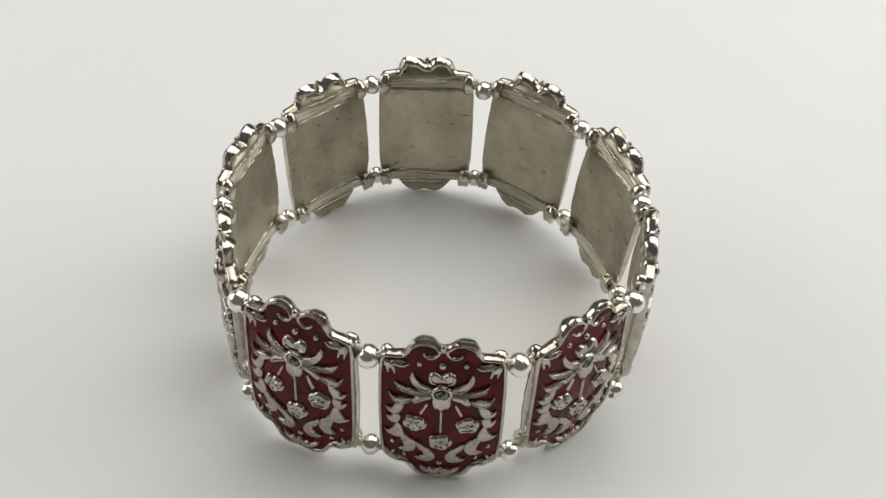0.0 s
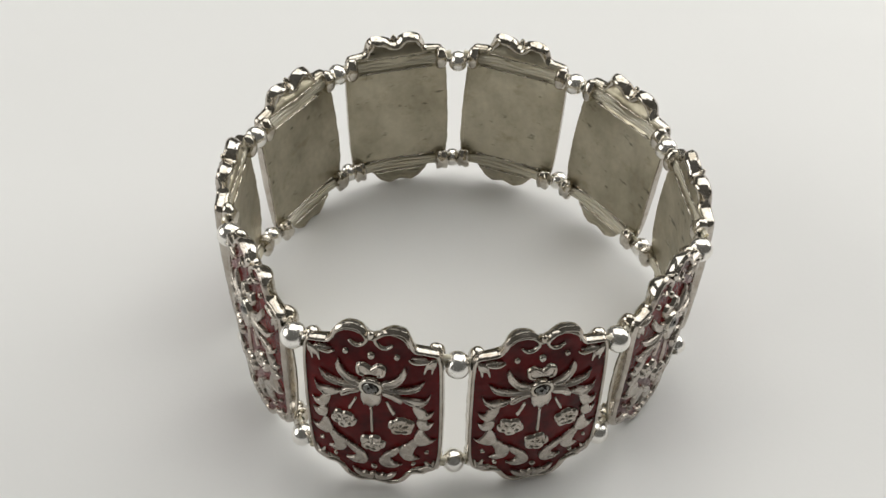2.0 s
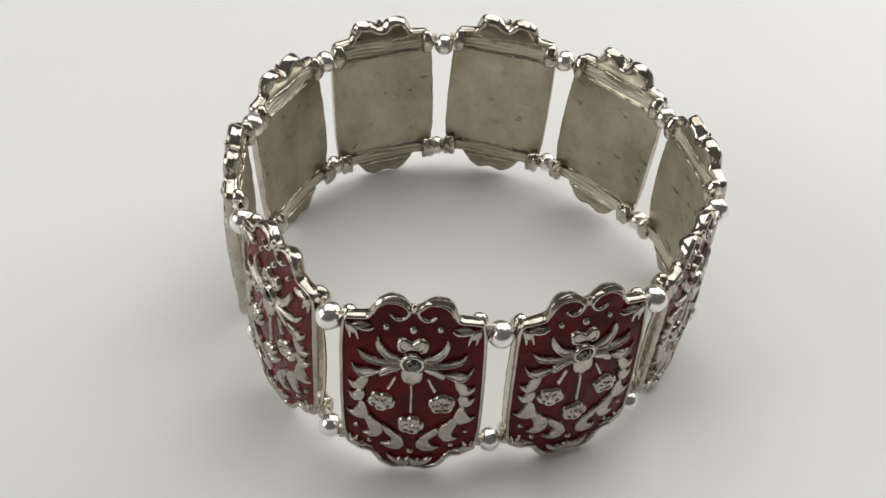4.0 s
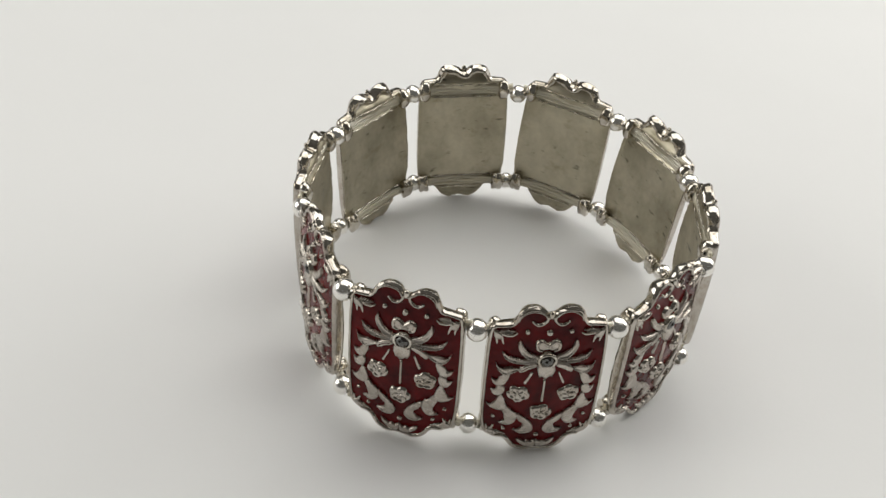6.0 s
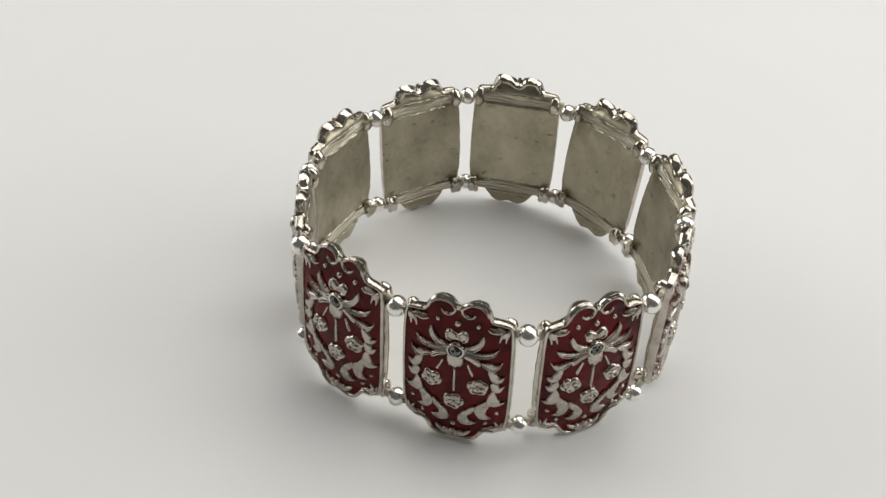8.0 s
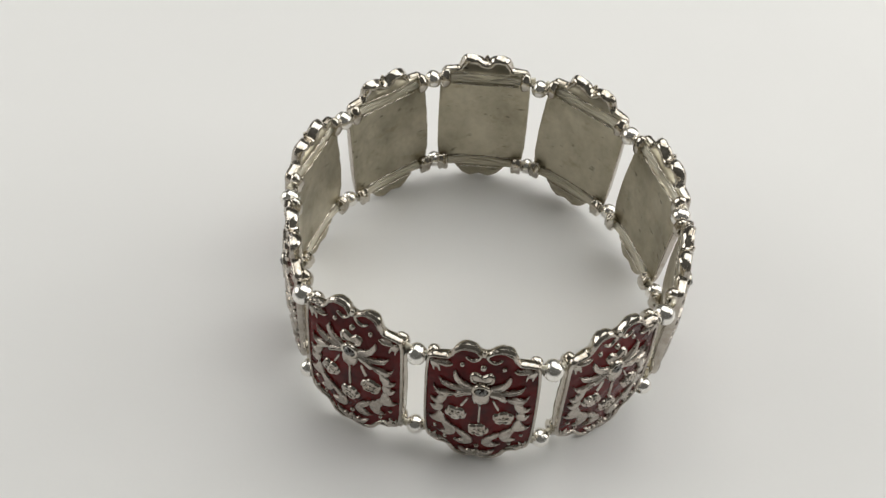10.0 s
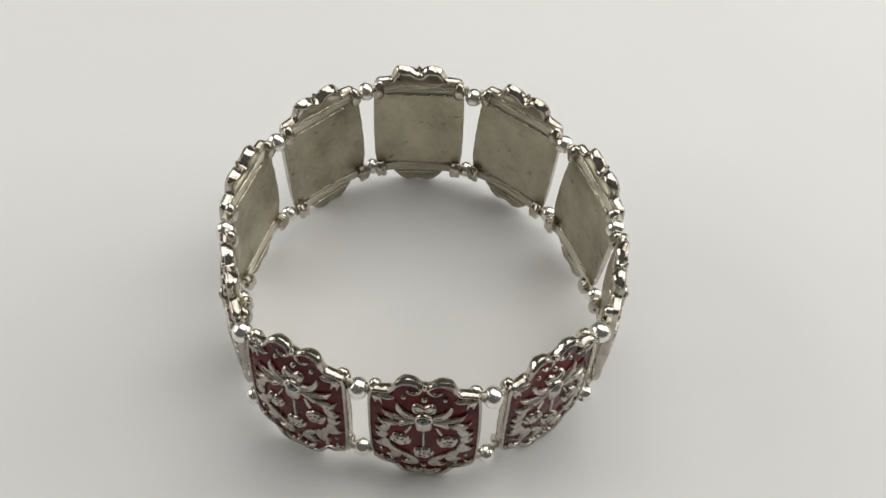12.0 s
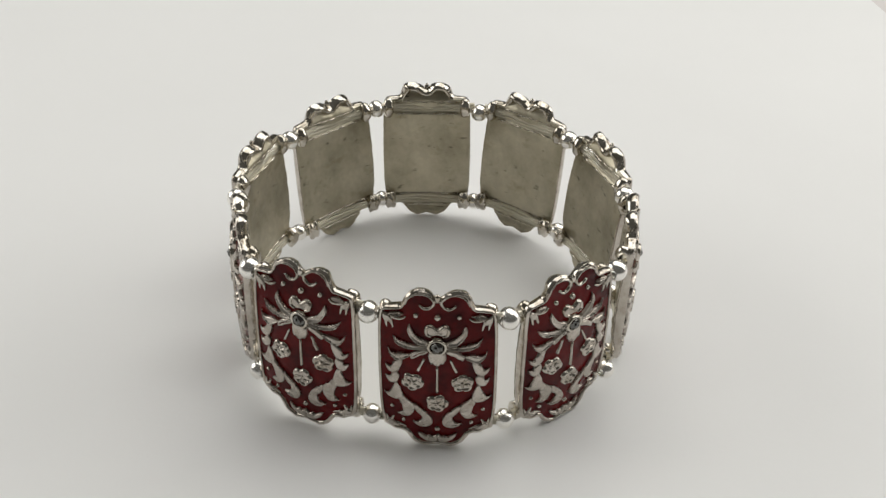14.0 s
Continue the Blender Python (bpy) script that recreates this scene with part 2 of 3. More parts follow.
def outline(n, inset=0.0):
    """The panel's edge as a closed loop, moved inwards by inset."""
    pts = []
    for i in range(n + 1):
        s = -1 + 2 * i / n
        v = crest(s * 7.9)
        pts.append((s * half_width(v), v))
    for i in range(1, 26):
        v = crest(7.9) + (foot(7.9) - crest(7.9)) * i / 26
        pts.append((half_width(v), v))
    for i in range(n + 1):
        s = 1 - 2 * i / n
        v = foot(s * 7.9)
        pts.append((s * half_width(v), v))
    for i in range(1, 26):
        v = foot(7.9) + (crest(7.9) - foot(7.9)) * i / 26
        pts.append((-half_width(v), v))
    m = len(pts)
    for _ in range(4):
        pts = [tuple((pts[i - 1][k] + 2 * pts[i][k] + pts[(i + 1) % m][k]) / 4 for k in (0, 1)) for i in range(m)]
    if inset:
        moved = []
        for i in range(m):
            (x0, y0), (x1, y1) = pts[i - 2], pts[(i + 2) % m]
            dx, dy = x1 - x0, y1 - y0
            d = math.hypot(dx, dy) or 1
            moved.append((pts[i][0] + inset * dy / d, pts[i][1] - inset * dx / d))
        pts = moved
    return pts


def stroke(bm, points, widths, height, steps=5, crease=0.0):
    """A raised, rounded, tapering ridge along a curve on the panel's face."""
    line = glide(points, widths, steps)
    rings = []
    n = len(line)
    for i, (u, v, w) in enumerate(line):
        a, b = line[max(0, i - 1)], line[min(n - 1, i + 1)]
        dx, dy = b[0] - a[0], b[1] - a[1]
        d = math.hypot(dx, dy) or 1
        nx, ny = -dy / d, dx / d
        h = height * min(1.0, 0.35 + w / 0.5)
        ring = []
        for k in range(9):
            s = -1 + k / 4
            up = h * (1 - abs(s) ** 2.1) ** 0.7 - crease * h * (1 - min(1.0, abs(s) / 0.5)) if abs(s) < 1 else -0.12
            ring.append(bm.verts.new(on_face(u + nx * w * s, v + ny * w * s, up)))
        rings.append(ring)
    for r0, r1 in zip(rings, rings[1:]):
        for k in range(8):
            bm.faces.new((r0[k], r0[k + 1], r1[k + 1], r1[k]))
    for r in (rings[0], rings[-1]):
        bm.faces.new(r)


def closed_curve(points, steps):
    """A smooth closed curve; a point given twice stays a sharp tip."""
    n, out = len(points), []
    for i in range(n):
        p = [points[(i + k) % n] for k in (-1, 0, 1, 2)]
        if p[1] == p[2]:
            continue
        for k in range(steps):
            t = k / steps
            out.append(tuple(0.5 * (2 * p[1][a] + (p[2][a] - p[0][a]) * t + (2 * p[0][a] - 5 * p[1][a] + 4 * p[2][a] - p[3][a]) * t * t
                                    + (3 * p[1][a] - p[0][a] - 3 * p[2][a] + p[3][a]) * t ** 3) for a in (0, 1)))
    turn = sum(a[0] * b[1] - b[0] * a[1] for a, b in zip(out, out[1:] + out[:1]))
    return out if turn > 0 else out[::-1]


def reach(line, i, nx, ny):
    """How far it is from a point of a closed line straight across to the other side."""
    (x, y), n, best = line[i], len(line), 9.0
    for k in range(n):
        if k in (i, (i - 1) % n):
            continue
        (ax, ay), (bx, by) = line[k], line[(k + 1) % n]
        ex, ey = bx - ax, by - ay
        d = nx * ey - ny * ex
        if abs(d) > 1e-9:
            t, w = ((ax - x) * ey - (ay - y) * ex) / d, ((ax - x) * ny - (ay - y) * nx) / d
            if 1e-6 < t < best and 0 <= w <= 1:
                best = t
    return best


def slab(bm, points, profile, steps=5):
    """A raised piece of ornament: the profile gives (how far in from the edge, height) pairs, in mm."""
    line = closed_curve(points, steps)
    n = len(line)
    inward, room = [], []
    for i in range(n):
        (x0, y0), (x1, y1) = line[i - 1], line[(i + 1) % n]
        d = math.hypot(x1 - x0, y1 - y0) or 1
        inward.append((-(y1 - y0) / d, (x1 - x0) / d))
        room.append(reach(line, i, *inward[i]))
    room = [min(room[(i + k) % n] for k in (-1, 0, 1)) for i in range(n)]
    deepest = max(d for d, h in profile)
    rings = []
    for d, h in profile:
        ring = []
        for i, (x, y) in enumerate(line):
            k = min(1.0, 0.42 * room[i] / deepest)
            ring.append(bm.verts.new(on_face(x + inward[i][0] * d * k, y + inward[i][1] * d * k, h if h < 0 else h * (0.45 + 0.55 * min(1.0, room[i] / 0.5)))))
        rings.append(ring)
    for r0, r1 in zip(rings, rings[1:]):
        for k in range(n):
            bm.faces.new((r0[k], r0[(k + 1) % n], r1[(k + 1) % n], r1[k]))
    # the flat top, filled in the plane of the face
    for tri in geometry.tessellate_polygon([[Vector((p.co.x, p.co.z, 0)) for p in rings[-1]]]):
        bm.faces.new([rings[-1][k] for k in tri])


FLAT = [(0.0, -0.12), (0.02, 0.20), (0.09, 0.33), (0.22, 0.37), (0.36, 0.36)]
HOLLOW = [(0.0, -0.12), (0.02, 0.26), (0.08, 0.40), (0.17, 0.42), (0.28, 0.28), (0.38, 0.24)]


def dome(bm, u, v, r, h, n=14):
    last = None
    for j in range(5):
        a = j / 4 * math.pi / 2
        ring = [bm.verts.new(on_face(u + r * math.cos(a) * math.cos(2 * math.pi * k / n), v + r * math.cos(a) * math.sin(2 * math.pi * k / n), h * math.sin(a) - (0.1 if j == 0 else 0))) for k in range(n)] if j < 4 else [bm.verts.new(on_face(u, v, 0.45 * h))]
        if last:
            for k in range(n):
                if j < 4:
                    bm.faces.new((last[k], last[(k + 1) % n], ring[(k + 1) % n], ring[k]))
                else:
                    bm.faces.new((last[k], last[(k + 1) % n], ring[0]))
        last = ring


def back_depth(u, v):
    """How far the back lies behind the face: thin at the sides, with two cord channels and a hollow crest."""
    deep = 0.82 + 0.90 * max(0.0, 1 - (u / 7.9) ** 2)
    deep += 0.55 * max(0.0, 1 - ((v + 9.5) / 8.5) ** 2) * min(1.0, abs(u) / 7.9) ** 2
    deep += (0.38 - deep) * smoothstep(0.2, 3.3, v)
    for c in (-DROP, LOW):
        deep -= 0.45 * (1 - smoothstep(0.95, 1.30 + 0.2 * noise.noise((0.9 * u, c, 2.0)), abs(v - c))) * (1 - smoothstep(5.4, 6.2, abs(u)))
    return deep - 0.42 * smoothstep(20.4, 22.0, -v)


def plate_mesh():
    """Cast plate with its raised rim; slot 0 dull silver, slot 1 rough cast back, slot 2 bright crest."""
    bm = bmesh.new()
    nu = 96

    def dent(u, v, w):
        # hammered, uneven casting over the crest
        return 0.9 * noise.noise((0.62 * u, 0.62 * v, 11 + 0.6 * w)) + 0.25 * noise.noise((2.0 * u, 2.0 * v, 4 + w))

    grids = []
    for side in (0, 1):
        g = []
        nv = 100 if side else 16
        for i in range(nu + 1):
            s = -1 + 2 * i / nu
            lo, hi = foot(s * 7.9), crest(s * 7.9)
            col = []
            for j in range(nv + 1):
                v = lo + (hi - lo) * j / nv
                u = s * half_width(v)
                wob = 0.08 * noise.noise((u * 0.38, v * 0.38, 3.0)) + 0.012 * noise.noise((u * 1.3, v * 1.3, 5.0)) if side else 0
                wob += 0.16 * noise.noise((u * 0.42, v * 1.9, 8.0)) * smoothstep(0.4, 1.2, v) * side
                col.append(bm.verts.new(on_face(u, v, -0.30 if not side else -back_depth(u, v) + wob)))
            g.append(col)
        grids.append(g)
        for i in range(nu):
            for j in range(nv):
                f = bm.faces.new((g[i][j], g[i + 1][j], g[i + 1][j + 1], g[i][j + 1]))
                f.material_index = side
    # rim: a rounded bead along the outline
    loops = []
    for d, h in ((0.44, -0.25), (0.40, 0.02), (0.30, 0.23), (0.17, 0.28), (0.03, 0.16), (-0.06, -0.10)):
        ring = []
        for (u, v), (u1, v1) in zip(outline(96, d), outline(96, d * 1.55 if d > 0 else d)):
            # broader along the foot
            k = smoothstep(-17.0, -19.5, v)
            ring.append(bm.verts.new(on_face(u + (u1 - u) * k, v + (v1 - v) * k, h)))
        loops.append(ring)
    # flanks: nearly straight down the sides, full and round over the crest
    for q, out in ((0.35, 0.7), (0.6, 0.7)):
        ring = []
        fat = outline(96, -0.08 - 0.08 * out)
        for (u, v), (u1, v1) in zip(outline(96, -0.06), fat):
            k = smoothstep(1.5, 2.3, v)
            c = dent(u, v, q)
            x, y = u + (u1 - u) * k * (1 + 0.45 * c), v + (v1 - v) * k * (1 + 0.45 * c)
            ring.append(bm.verts.new(on_face(x, y, -0.10 + (0.25 - back_depth(u, v)) * q + 0.10 * k * c)))
        loops.append(ring)
    # back edge: a plain rounded arris, swelling into a thick knuckled roll over the crest
    for d, h, d1, h1 in ((-0.05, 0.25, 0.10, -0.90), (0.05, 0.06, 0.34, -1.32), (0.22, -0.03, 0.66, -1.58), (0.45, -0.03, 1.00, -1.56), (0.60, 0.02, 1.28, -1.20), (0.65, 0.10, 1.36, -0.42)):
        ring = []
        for (u, v), (u1, v1) in zip(outline(96, d), outline(96, d1)):
            k = max(smoothstep(1.5, 2.3, v), 0.5 * smoothstep(0.75, 1.1, v))
            c = dent(u, v, h1)
            ring.append(bm.verts.new(on_face(u + (u1 - u) * k, v + (v1 - v) * k + 0.18 * k * c, (h - back_depth(u, v)) * (1 - k) + (h1 + 0.34 * c) * k)))
        loops.append(ring)
    for n, (a, b) in enumerate(zip(loops, loops[1:])):
        m = len(a)
        for i in range(m):
            f = bm.faces.new((a[i], a[(i + 1) % m], b[(i + 1) % m], b[i]))
            low = a[i].co.z < 0.0012
            f.material_index = (1 if n >= 9 else 0) if low else (2 if n >= 6 else 0)
    return bm


def enamel_mesh():
    """Glossy filling between the rim and the raised ornament."""
    bm = bmesh.new()
    nu, nv = 72, 48
    g = []
    for i in range(nu + 1):
        s = (-1 + 2 * i / nu)
        lo, hi = foot(s * 7.9) + 0.25, crest(s * 7.9) - 0.25
        col = []
        for j in range(nv + 1):
            v = lo + (hi - lo) * j / nv
            u = s * (half_width(v) - 0.3)
            dip = 0.05 * noise.noise((u * 0.8, v * 0.8, 1.0))
            col.append(bm.verts.new(on_face(u, v, -0.06 + dip)))
        g.append(col)
    for i in range(nu):
        for j in range(nv):
            bm.faces.new((g[i][j], g[i + 1][j], g[i + 1][j + 1], g[i][j + 1]))
    return bm


def lathe(bm, profile, centre, axis="X", n=20):
    """Turn a profile of (along, radius) pairs round an axis."""
    rings = []
    for a, r in profile:
        ring = []
        for k in range(n):
            c, s = r * math.cos(2 * math.pi * k / n), r * math.sin(2 * math.pi * k / n)
            p = {"X": (a, c, s), "Y": (c, a, s), "Z": (c, s, a)}[axis]
            ring.append(bm.verts.new((Vector(p) + Vector(centre)) * MM))
        rings.append(ring)
    for r0, r1 in zip(rings, rings[1:]):
        for k in range(n):
            bm.faces.new((r0[k], r0[(k + 1) % n], r1[(k + 1) % n], r1[k]))
    return rings


def flower_mesh(u0, v0, turn):
    """Flat five-sided rosette with a thin raised edge and a roughly carved middle."""
    bm = bmesh.new()
    nr, nt = 11, 60
    rings = []
    for j in range(1, nr + 1):
        q = j / nr
        ring = []
        for k in range(nt):
            a = 2 * math.pi * k / nt
            lobe = abs(math.cos(2.5 * (a + turn)))
            r = 1.62 * (0.76 + 0.25 * lobe ** 0.8 + 0.12 * noise.noise((math.cos(a), math.sin(a), 5 * turn))) * q
            x, y = r * math.cos(a), 0.93 * r * math.sin(a)
            h = 0.14 + 0.28 * smoothstep(0.62, 0.80, q)
            if q < 0.70:
                h += 0.20 * max(0.0, math.cos(5 * (a + turn + 0.6))) * smoothstep(0.0, 0.3, q) * (1 - smoothstep(0.45, 0.7, q)) + 0.24 * (1 - smoothstep(0.05, 0.25, q)) + 0.14 * noise.noise((1.6 * x, 1.6 * y, 9 * turn))
            if j == nr:
                h = -0.1
            ring.append(bm.verts.new(on_face(u0 + x, v0 + y, h)))
        rings.append(ring)
    mid = bm.verts.new(on_face(u0, v0, 0.40))
    for k in range(nt):
        bm.faces.new((mid, rings[0][k], rings[0][(k + 1) % nt]))
    for r0, r1 in zip(rings, rings[1:]):
        for k in range(nt):
            bm.faces.new((r0[k], r1[k], r1[(k + 1) % nt], r0[(k + 1) % nt]))
    return bm


def crumple(bm, amount, pitch, seed):
    """Uneven casting: push every point about a little."""
    for p in bm.verts:
        q = p.co / MM * pitch
        p.co += Vector((noise.noise(q + Vector((seed, 0, 0))), noise.noise(q + Vector((0, seed, 9))), noise.noise(q + Vector((5, 0, seed))))) * amount * MM


def crystal_mesh():
    """Round faceted stone, table outwards."""
    bm = bmesh.new()
    c = on_face(0, STONE, 0) / MM
    n = 9
    rows = [(-0.62, 0.22, 0.5), (-0.50, 0.50, 0.0), (-0.27, 0.80, 0.5), (-0.02, 0.94, 0.0), (0.05, 0.94, 0.0)]
    rings = [[bm.verts.new((c + Vector((r * math.cos(2 * math.pi * (k + o) / n), y - 0.25 + 0.07 * math.sin(5.3 * k + 9 * r) * (r < 0.9), r * math.sin(2 * math.pi * (k + o) / n)))) * MM) for k in range(n)] for y, r, o in rows]
    bm.faces.new(rings[0])
    for (r0, (y0, q0, o0)), (r1, (y1, q1, o1)) in zip(zip(rings, rows), list(zip(rings, rows))[1:]):
        for k in range(n):
            if o0 == o1:
                bm.faces.new((r0[k], r0[(k + 1) % n], r1[(k + 1) % n], r1[k]))
            else:
                s = 0 if o0 == 0 else 1
                bm.faces.new((r0[k], r1[(k + s) % n], r0[(k + 1) % n]))
                bm.faces.new((r1[(k + s) % n], r1[(k + s + 1) % n], r0[(k + 1) % n]) if s == 0 else (r0[k], r1[k], r1[(k + 1) % n]))
    tip = bm.verts.new((c + Vector((0, 0.36, 0))) * MM)
    for k in range(n):
        bm.faces.new((rings[-1][k], rings[-1][(k + 1) % n], tip))
    return bm


def mirrored(points, side):
    return [(side * u, v) for u, v in points]


def make_panel():
    panel = new("panel", finish(plate_mesh(), "panel", [SILVER, BACK, CHROME]))
    panel.parent = bracelet
    tagged(panel, "cast silver panel with scalloped top and rounded back")
    part("enamel", enamel_mesh(), ENAMEL, panel, "glossy dark red enamel")

    def ridge(name, points, widths, height, label="", steps=5, crease=0.0):
        bm = bmesh.new()
        stroke(bm, points, widths, height, steps, crease)
        part(name, bm, SILVER, panel, label)

    def piece(name, points, profile, label=""):
        bm = bmesh.new()
        slab(bm, points, profile)
        part(name, bm, SATIN, panel, label)

    for s in (-1, 1):
        # the lobes' inner line, running into a curl
        ridge("scroll", mirrored([(4.15, 1.9), (3.85, 2.8), (2.9, 3.42), (1.75, 3.46), (0.80, 3.02), (0.48, 2.25), (0.98, 1.48), (1.78, 1.36), (2.4, 1.95)], s), [0.11, 0.16, 0.19, 0.22, 0.25, 0.26, 0.26, 0.25, 0.18], 0.40)
        # fan of hollow leaves beside the stone
        piece("leaf", mirrored([(3.7, -1.1), (3.7, -1.1), (4.0, -1.85), (3.68, -2.95), (2.7, -4.0), (1.5, -4.15), (1.25, -3.6), (2.3, -3.05), (3.05, -2.3)], s), HOLLOW)
        piece("leaf", mirrored([(5.95, -3.15), (5.95, -3.15), (5.45, -4.25), (4.4, -4.78), (2.8, -4.9), (1.4, -4.6), (1.5, -4.15), (2.8, -4.22), (4.15, -3.98), (5.1, -3.65)], s), HOLLOW)
        piece("leaf", mirrored([(6.65, -5.1), (6.65, -5.1), (6.45, -6.1), (6.0, -6.75), (5.3, -7.1), (4.5, -6.7), (3.4, -5.75), (4.6, -5.70), (5.6, -5.92), (6.25, -5.75)], s), HOLLOW)
        piece("leaf", mirrored([(1.2, -4.9), (1.7, -4.78), (2.75, -5.15), (3.6, -5.85), (3.5, -6.5), (2.9, -6.3), (2.3, -5.85), (1.35, -5.35)], s), FLAT)
        # garland of flat thorned leaves down the side
        piece("thorn", mirrored([(7.05, -8.1), (7.05, -8.1), (6.3, -8.35), (6.0, -7.7), (5.2, -6.9), (4.7, -7.0), (4.85, -8.0), (5.35, -9.0), (6.1, -9.32), (6.75, -8.95)], s), FLAT)
        piece("thorn", mirrored([(7.1, -9.95), (7.1, -9.95), (6.4, -10.1), (6.25, -9.6), (5.5, -9.1), (5.15, -9.7), (5.25, -10.4), (5.6, -11.0), (6.3, -11.22), (6.8, -10.85)], s), FLAT)
        piece("thorn", mirrored([(7.4, -13.15), (7.4, -13.15), (6.75, -13.25), (6.15, -12.2), (5.85, -11.2), (5.5, -10.9), (5.0, -12.0), (4.75, -13.4), (5.3, -14.1), (6.0, -14.15), (6.8, -13.85)], s), FLAT)
        piece("leaf", mirrored([(4.8, -13.1), (4.1, -13.8), (3.35, -14.5), (3.1, -15.7), (3.6, -16.8), (4.5, -17.25), (5.55, -16.85), (5.55, -16.85), (4.8, -16.3), (5.0, -15.0), (5.3, -14.0)], s), FLAT)
        piece("leaf", mirrored([(3.0, -14.6), (1.45, -16.1), (0.75, -17.3), (0.70, -18.3), (1.35, -18.95), (2.4, -19.0), (3.45, -18.3), (3.45, -18.3), (2.4, -17.85), (2.15, -16.95), (2.85, -16.1), (3.25, -15.2)], s), FLAT)
        # little sprays in the corners
        piece("spray", mirrored([(6.45, 0.22), (5.9, 0.56), (5.2, 0.58), (4.4, 0.26), (4.4, 0.26), (5.1, 0.0), (5.9, -0.02)], s), HOLLOW)
        piece("spray", mirrored([(7.2, 0.30), (6.55, 0.18), (6.0, -0.45), (6.05, -1.0), (6.6, -0.95), (7.1, -0.75)], s), FLAT)
        piece("spray", mirrored([(7.15, -18.75), (6.6, -18.45), (5.9, -18.85), (5.3, -19.25), (5.9, -19.55), (6.9, -19.4)], s), FLAT)
        for line, w in (([(6.75, 0.0), (5.7, -0.38), (4.8, -0.45), (4.15, -0.08)], 0.20), ([(6.5, -0.3), (6.1, -0.95), (5.85, -1.95)], 0.26), ([(6.95, -0.3), (6.8, -1.0), (6.7, -1.9)], 0.24),
                        ([(6.95, -18.95), (7.05, -18.4), (7.15, -17.7)], 0.24), ([(6.55, -18.9), (6.4, -18.4), (6.1, -17.75)], 0.28), ([(6.5, -19.1), (5.6, -19.1), (4.35, -19.5)], 0.26)):
            ridge("spray", mirrored(line, s), [w * 0.8] + [w] * (len(line) - 2) + [0.09], 0.32, steps=4, crease=0.2)
        piece("spray", mirrored([(0.06, -21.75), (0.8, -21.95), (1.6, -21.7), (2.4, -21.1), (2.75, -20.35), (2.75, -20.35), (2.05, -20.6), (1.55, -20.95), (1.1, -20.75), (0.6, -20.95), (0.06, -20.6)], s), FLAT)
        # bow over the stone
        ridge("bow", mirrored([(0.0, -1.95), (0.5, -1.55), (0.98, -1.3), (1.48, -1.68), (1.38, -2.45), (0.75, -2.7)], s), [0.30, 0.28, 0.30, 0.31, 0.29, 0.22], 0.46)
        ridge("stem", mirrored([(1.75, -6.5), (2.15, -7.5), (2.6, -8.55)], s), [0.16, 0.20, 0.24], 0.30)
        ridge("dot", mirrored([(6.1, -15.6), (6.3, -15.75), (6.55, -15.75)], s), [0.22, 0.27, 0.20], 0.34)
        for u, v, r in ((2.85, 0.15, 0.36), (4.75, -18.15, 0.32)):
            bm = bmesh.new()
            dome(bm, s * u, v, r, 0.36)
            part("dot", bm, SILVER, panel)
    for u, v, r, h in ((0, 0.0, 0.46, 0.45), (0, -19.45, 0.42, 0.38)):
        bm = bmesh.new()
        dome(bm, u, v, r, h)
        part("dot", bm, SILVER, panel)
    bm = bmesh.new()
    c = on_face(0, 2.95, 0.10) / MM
    lathe(bm, [(0.62 * math.sin(radians(a)), 0.40 * math.cos(radians(a))) for a in range(-90, 91, 20)], c, "Z", 16)
    crumple(bm, 0.10, 1.8, 2)
    part("knob", bm, CHROME, panel, "small silver knob between the crest lobes")
    piece("petal", [(-1.05, -5.2), (-1.18, -6.3), (-0.85, -7.05), (-0.62, -7.0), (0.0, -7.45), (0.62, -7.0), (0.85, -7.05), (1.18, -6.3), (1.05, -5.2), (0.0, -4.9)], [(0.0, -0.12), (0.02, 0.22), (0.12, 0.38), (0.30, 0.45), (0.5, 0.47)])
    piece("bow", [(0.0, -1.8), (0.5, -1.45), (1.0, -1.25), (1.5, -1.65), (1.42, -2.4), (0.8, -2.75), (0.0, -2.6), (-0.8, -2.75), (-1.42, -2.4), (-1.5, -1.65), (-1.0, -1.25), (-0.5, -1.45)], [(0.0, -0.12), (0.05, 0.18), (0.3, 0.24), (0.5, 0.20)])
    ridge("stem", [(0, -7.75), (0, -9.9), (0, -12.15)], [0.20, 0.19, 0.24], 0.30)
    for u, v, a in ((-3.4, -10.5, 0.3), (3.4, -10.55, 0.9), (0.0, -14.25, 0.0)):
        part("flower", flower_mesh(u, v, a), SILVER, panel)
    bm = bmesh.new()
    c = on_face(0, STONE, 0) / MM
    lathe(bm, [(0.3, 1.40), (-0.30, 1.38), (-0.48, 1.30), (-0.55, 1.17), (-0.50, 1.03), (-0.38, 0.95), (-0.12, 0.92), (0.10, 0.86), (0.50, 0.60), (0.55, 0.02)], c, "Y", 28)
    part("setting", bm, CHROME, panel, "round silver cup of the stone")
    part("crystal", crystal_mesh(), CRYSTAL, panel, "small clear faceted crystal", smooth=False)
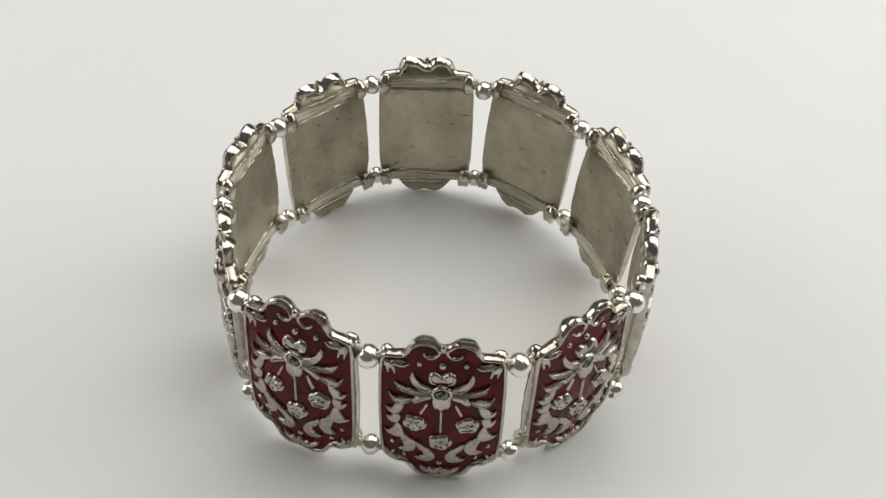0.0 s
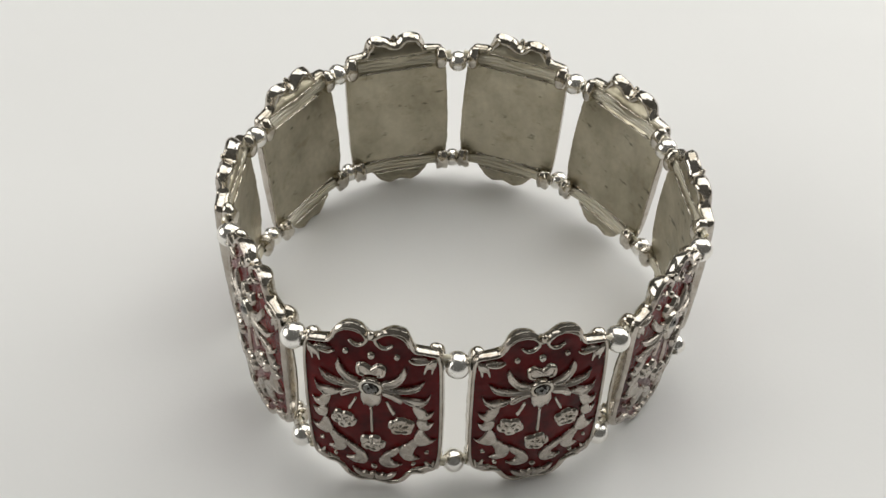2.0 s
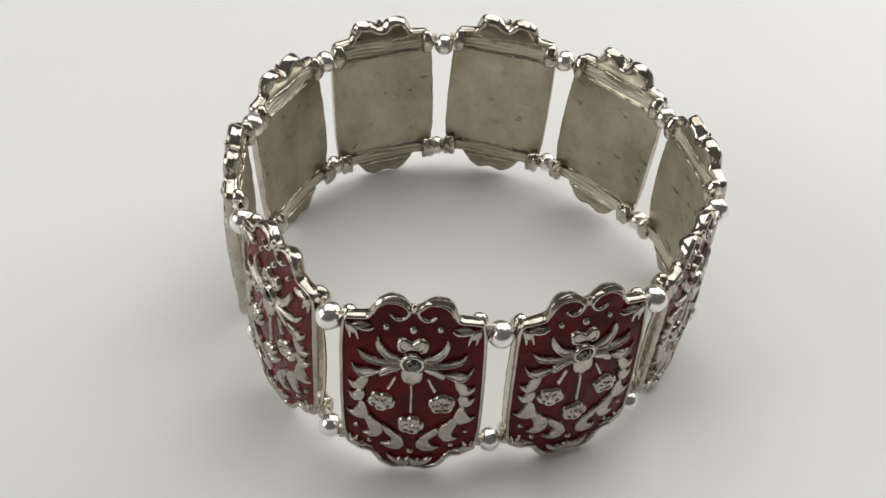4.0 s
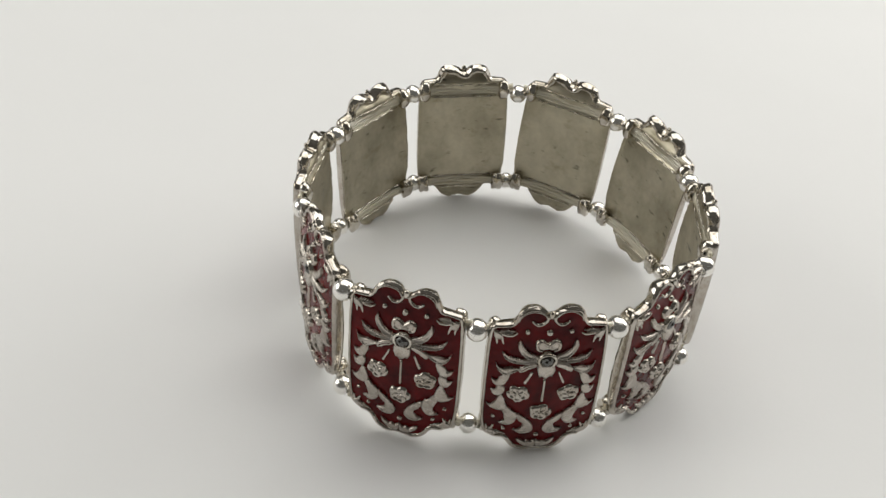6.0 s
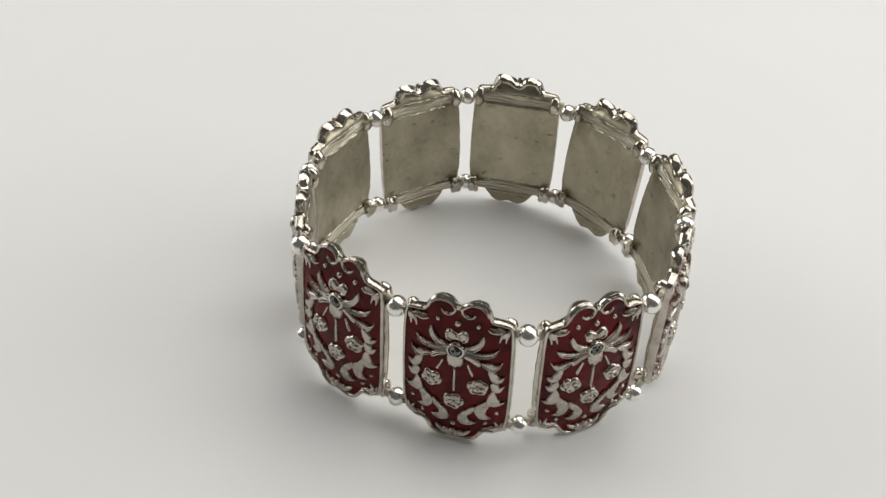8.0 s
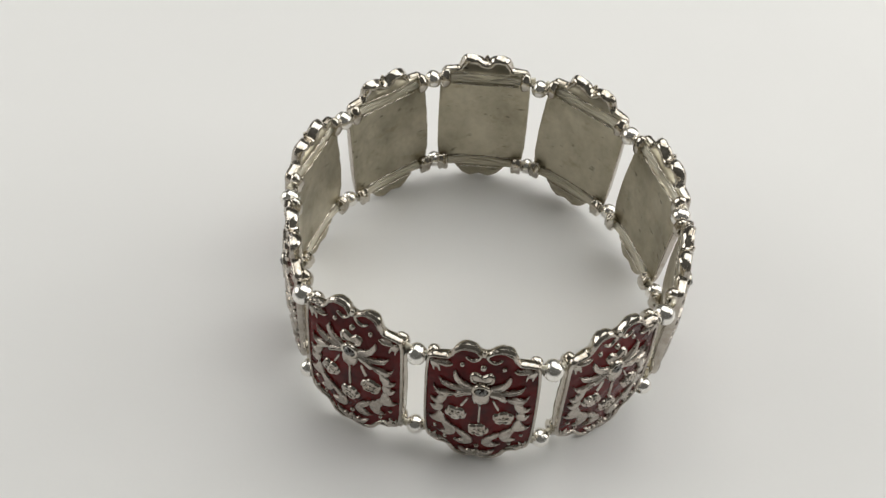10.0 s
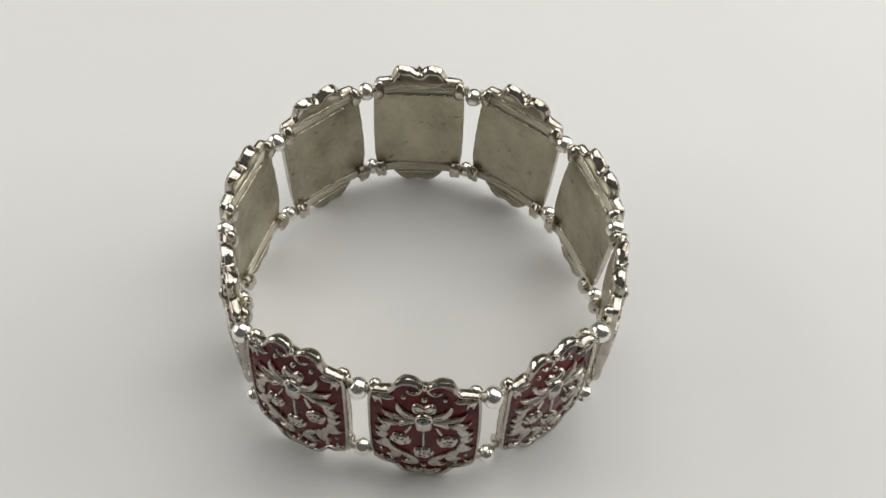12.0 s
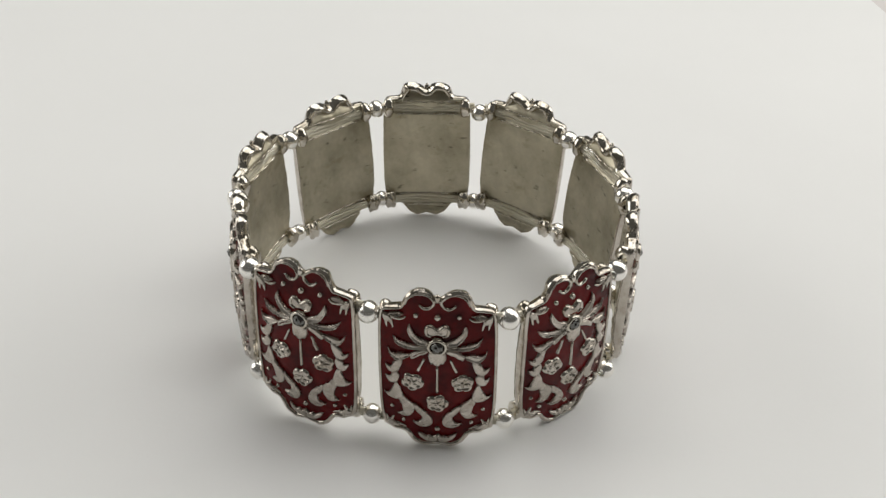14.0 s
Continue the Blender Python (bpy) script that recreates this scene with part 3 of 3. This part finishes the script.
    # lugs on the back, and the clear elastic between them
    for v in (-DROP, LOW):
        for s in (-1, 1):
            bm = bmesh.new()
            barrel = [(-1.0, 0.42), (-0.98, 0.86), (-0.86, 1.14), (-0.64, 1.34), (-0.34, 1.46), (0.0, 1.50)]
            waisted = [(-1.0, 0.42), (-1.0, 0.88), (-0.88, 1.24), (-0.68, 1.44), (-0.42, 1.50), (-0.18, 1.43), (0.0, 1.40)]
            half = barrel if v > -5 else waisted
            lathe(bm, half + [(-x, r) for x, r in reversed(half[:-1])], (s * 6.85, 0.36, v), "X", 30)
            if v > -5:
                # the upper loops are larger
                mid = Vector((s * 6.85, 0.36, v)) * MM
                for p in bm.verts:
                    p.co = mid + (p.co - mid) * Vector((0.88, 1.0, 1.22)) + Vector((0.05 * s, 0, 0.05)) * MM
            else:
                mid = Vector((s * 6.85, 0.36, v)) * MM
                for p in bm.verts:
                    p.co = mid + (p.co - mid) * Vector((0.95, 1.0, 1.16)) + Vector((0, 0, 0.12)) * MM
            for p in bm.verts:
                p.co.y = 0.36 * MM + (p.co.y - 0.36 * MM) * 0.78
            crumple(bm, 0.14 if v > -5 else 0.24, 0.95, 3 + s + v)
            crumple(bm, 0.05 if v > -5 else 0.12, 2.6, 8 + s + v)
            part("lug", bm, CHROME, panel, "rounded silver loop on the back")
        for dz in (-0.58, 0.0, 0.58):
            bm = bmesh.new()
            thick = 0.34 if v > -5 else 0.30
            lathe(bm, [(x, thick + 0.025 * math.sin(1.7 * x + 5 * dz)) for x in (-8.6, -6, -4.5, -3, -1.5, 0, 1.5, 3, 4.5, 6, 8.6)], (0, 0.12 - 0.25 * dz * dz, v + dz), "X", 12)
            for p in bm.verts:
                # it lies along the bowed back of the panel
                p.co.y -= (0.55 if v > -5 else 0.80) * MM * max(0.0, 1 - (p.co.x / MM / 6.5) ** 2)
                p.co.z += 0.13 * MM * math.sin(0.55 * p.co.x / MM + 2.4 * dz + v)
            part("elastic_cord", bm, CORD, panel, "clear elastic cord")
    # burrs of bright casting along the two cord channels
    for v, lift in ((-DROP - 1.22, 0.02), (-DROP + 1.25, 0.0), (LOW + 1.25, 0.10), (LOW - 1.15, 0.02)):
        bm = bmesh.new()
        rings = []
        for i in range(71):
            u = (4.1 if v < LOW else 5.7) * (i / 35 - 1)
            w = v + 0.16 * noise.noise((0.55 * u, v, 2.0)) + 0.05 * noise.noise((2.2 * u, v, 6.0))
            r = max(0.05, (0.15 + lift * 0.5) * (0.75 + 1.1 * noise.noise((0.8 * u, v, 4.0)) + 0.5 * noise.noise((2.6 * u, v, 1.0))))
            c = on_face(u, w, -back_depth(u, v + (0.2 if v in (LOW + 1.25, -DROP + 1.25) else -0.2))) / MM
            rings.append([bm.verts.new((c + Vector((0, r * math.cos(a), r * 0.8 * math.sin(a)))) * MM) for a in (2 * math.pi * k / 8 for k in range(8))])
        for r0, r1 in zip(rings, rings[1:]):
            for k in range(8):
                bm.faces.new((r0[k], r0[(k + 1) % 8], r1[(k + 1) % 8], r1[k]))
        for r in (rings[0], rings[-1]):
            bm.faces.new(r)
        part("burr", bm, CHROME, panel, "thin bright casting burr along the cord")
    return panel


def bead_mesh():
    bm = bmesh.new()
    prof = [(-0.93, 0.40)]
    for k in range(15):
        a = radians(-68 + 136 * k / 14)
        prof.append((math.sin(a), math.cos(a)))
    prof.append((0.93, 0.40))
    prof = [(1.48 * a, 1.58 * r) for a, r in prof]
    rings = lathe(bm, prof, (0, 0, 0), "X", 28)
    return bm


def panel_pose(i):
    """Where a panel hangs between its four beads."""
    a, b, c, d = Vector(UPPER[i - 1]), Vector(UPPER[i]), Vector(LOWER[i - 1]), Vector(LOWER[i])
    z = (a + b - c - d).normalized()
    x = b - a + d - c
    x = (x - z * x.dot(z)).normalized()
    m = Matrix((x, z.cross(x), z)).transposed().to_4x4()
    m.translation = ((a + b) / 2 + x * SHIFT[i] + z * (DROP + SLIDE[i]) + Vector((0, 0, LIFT))) * MM
    if i in TRIM:
        dx, dy, dz, rx, ry, rz = TRIM[i]
        m = m @ pose(dx * MM, dy * MM, (dz - 9) * MM, rx, ry, rz) @ pose(0, 0, 9 * MM)
    return m


first = make_panel()
panels = [first]
first.matrix_basis = panel_pose(0)
for i in range(1, 10):
    panels.append(copy_thing(first, panel_pose(i)))

bead_first = None
for row, size in ((UPPER, 1.0), (LOWER, 0.95)):
    for i in range(10):
        t = Vector(row[(i + 1) % 10]) - Vector(row[i - 1])
        p = Vector(row[i]) + Vector((0, 0, LIFT))
        m = Matrix.Translation(p * MM) @ Matrix.Rotation(math.atan2(t.y, t.x), 4, "Z") @ Matrix.Rotation(radians(37 * i), 4, "X") @ Matrix.Scale(size, 4)
        if bead_first is None:
            bead_first = part("bead", bead_mesh(), BEAD, bracelet, "round bright silver spacer bead")
            ob = bead_first
        else:
            ob = new("bead", bead_first.data)
            ob.parent = bracelet
            tagged(ob, "round bright silver spacer bead")
        ob.matrix_basis = m
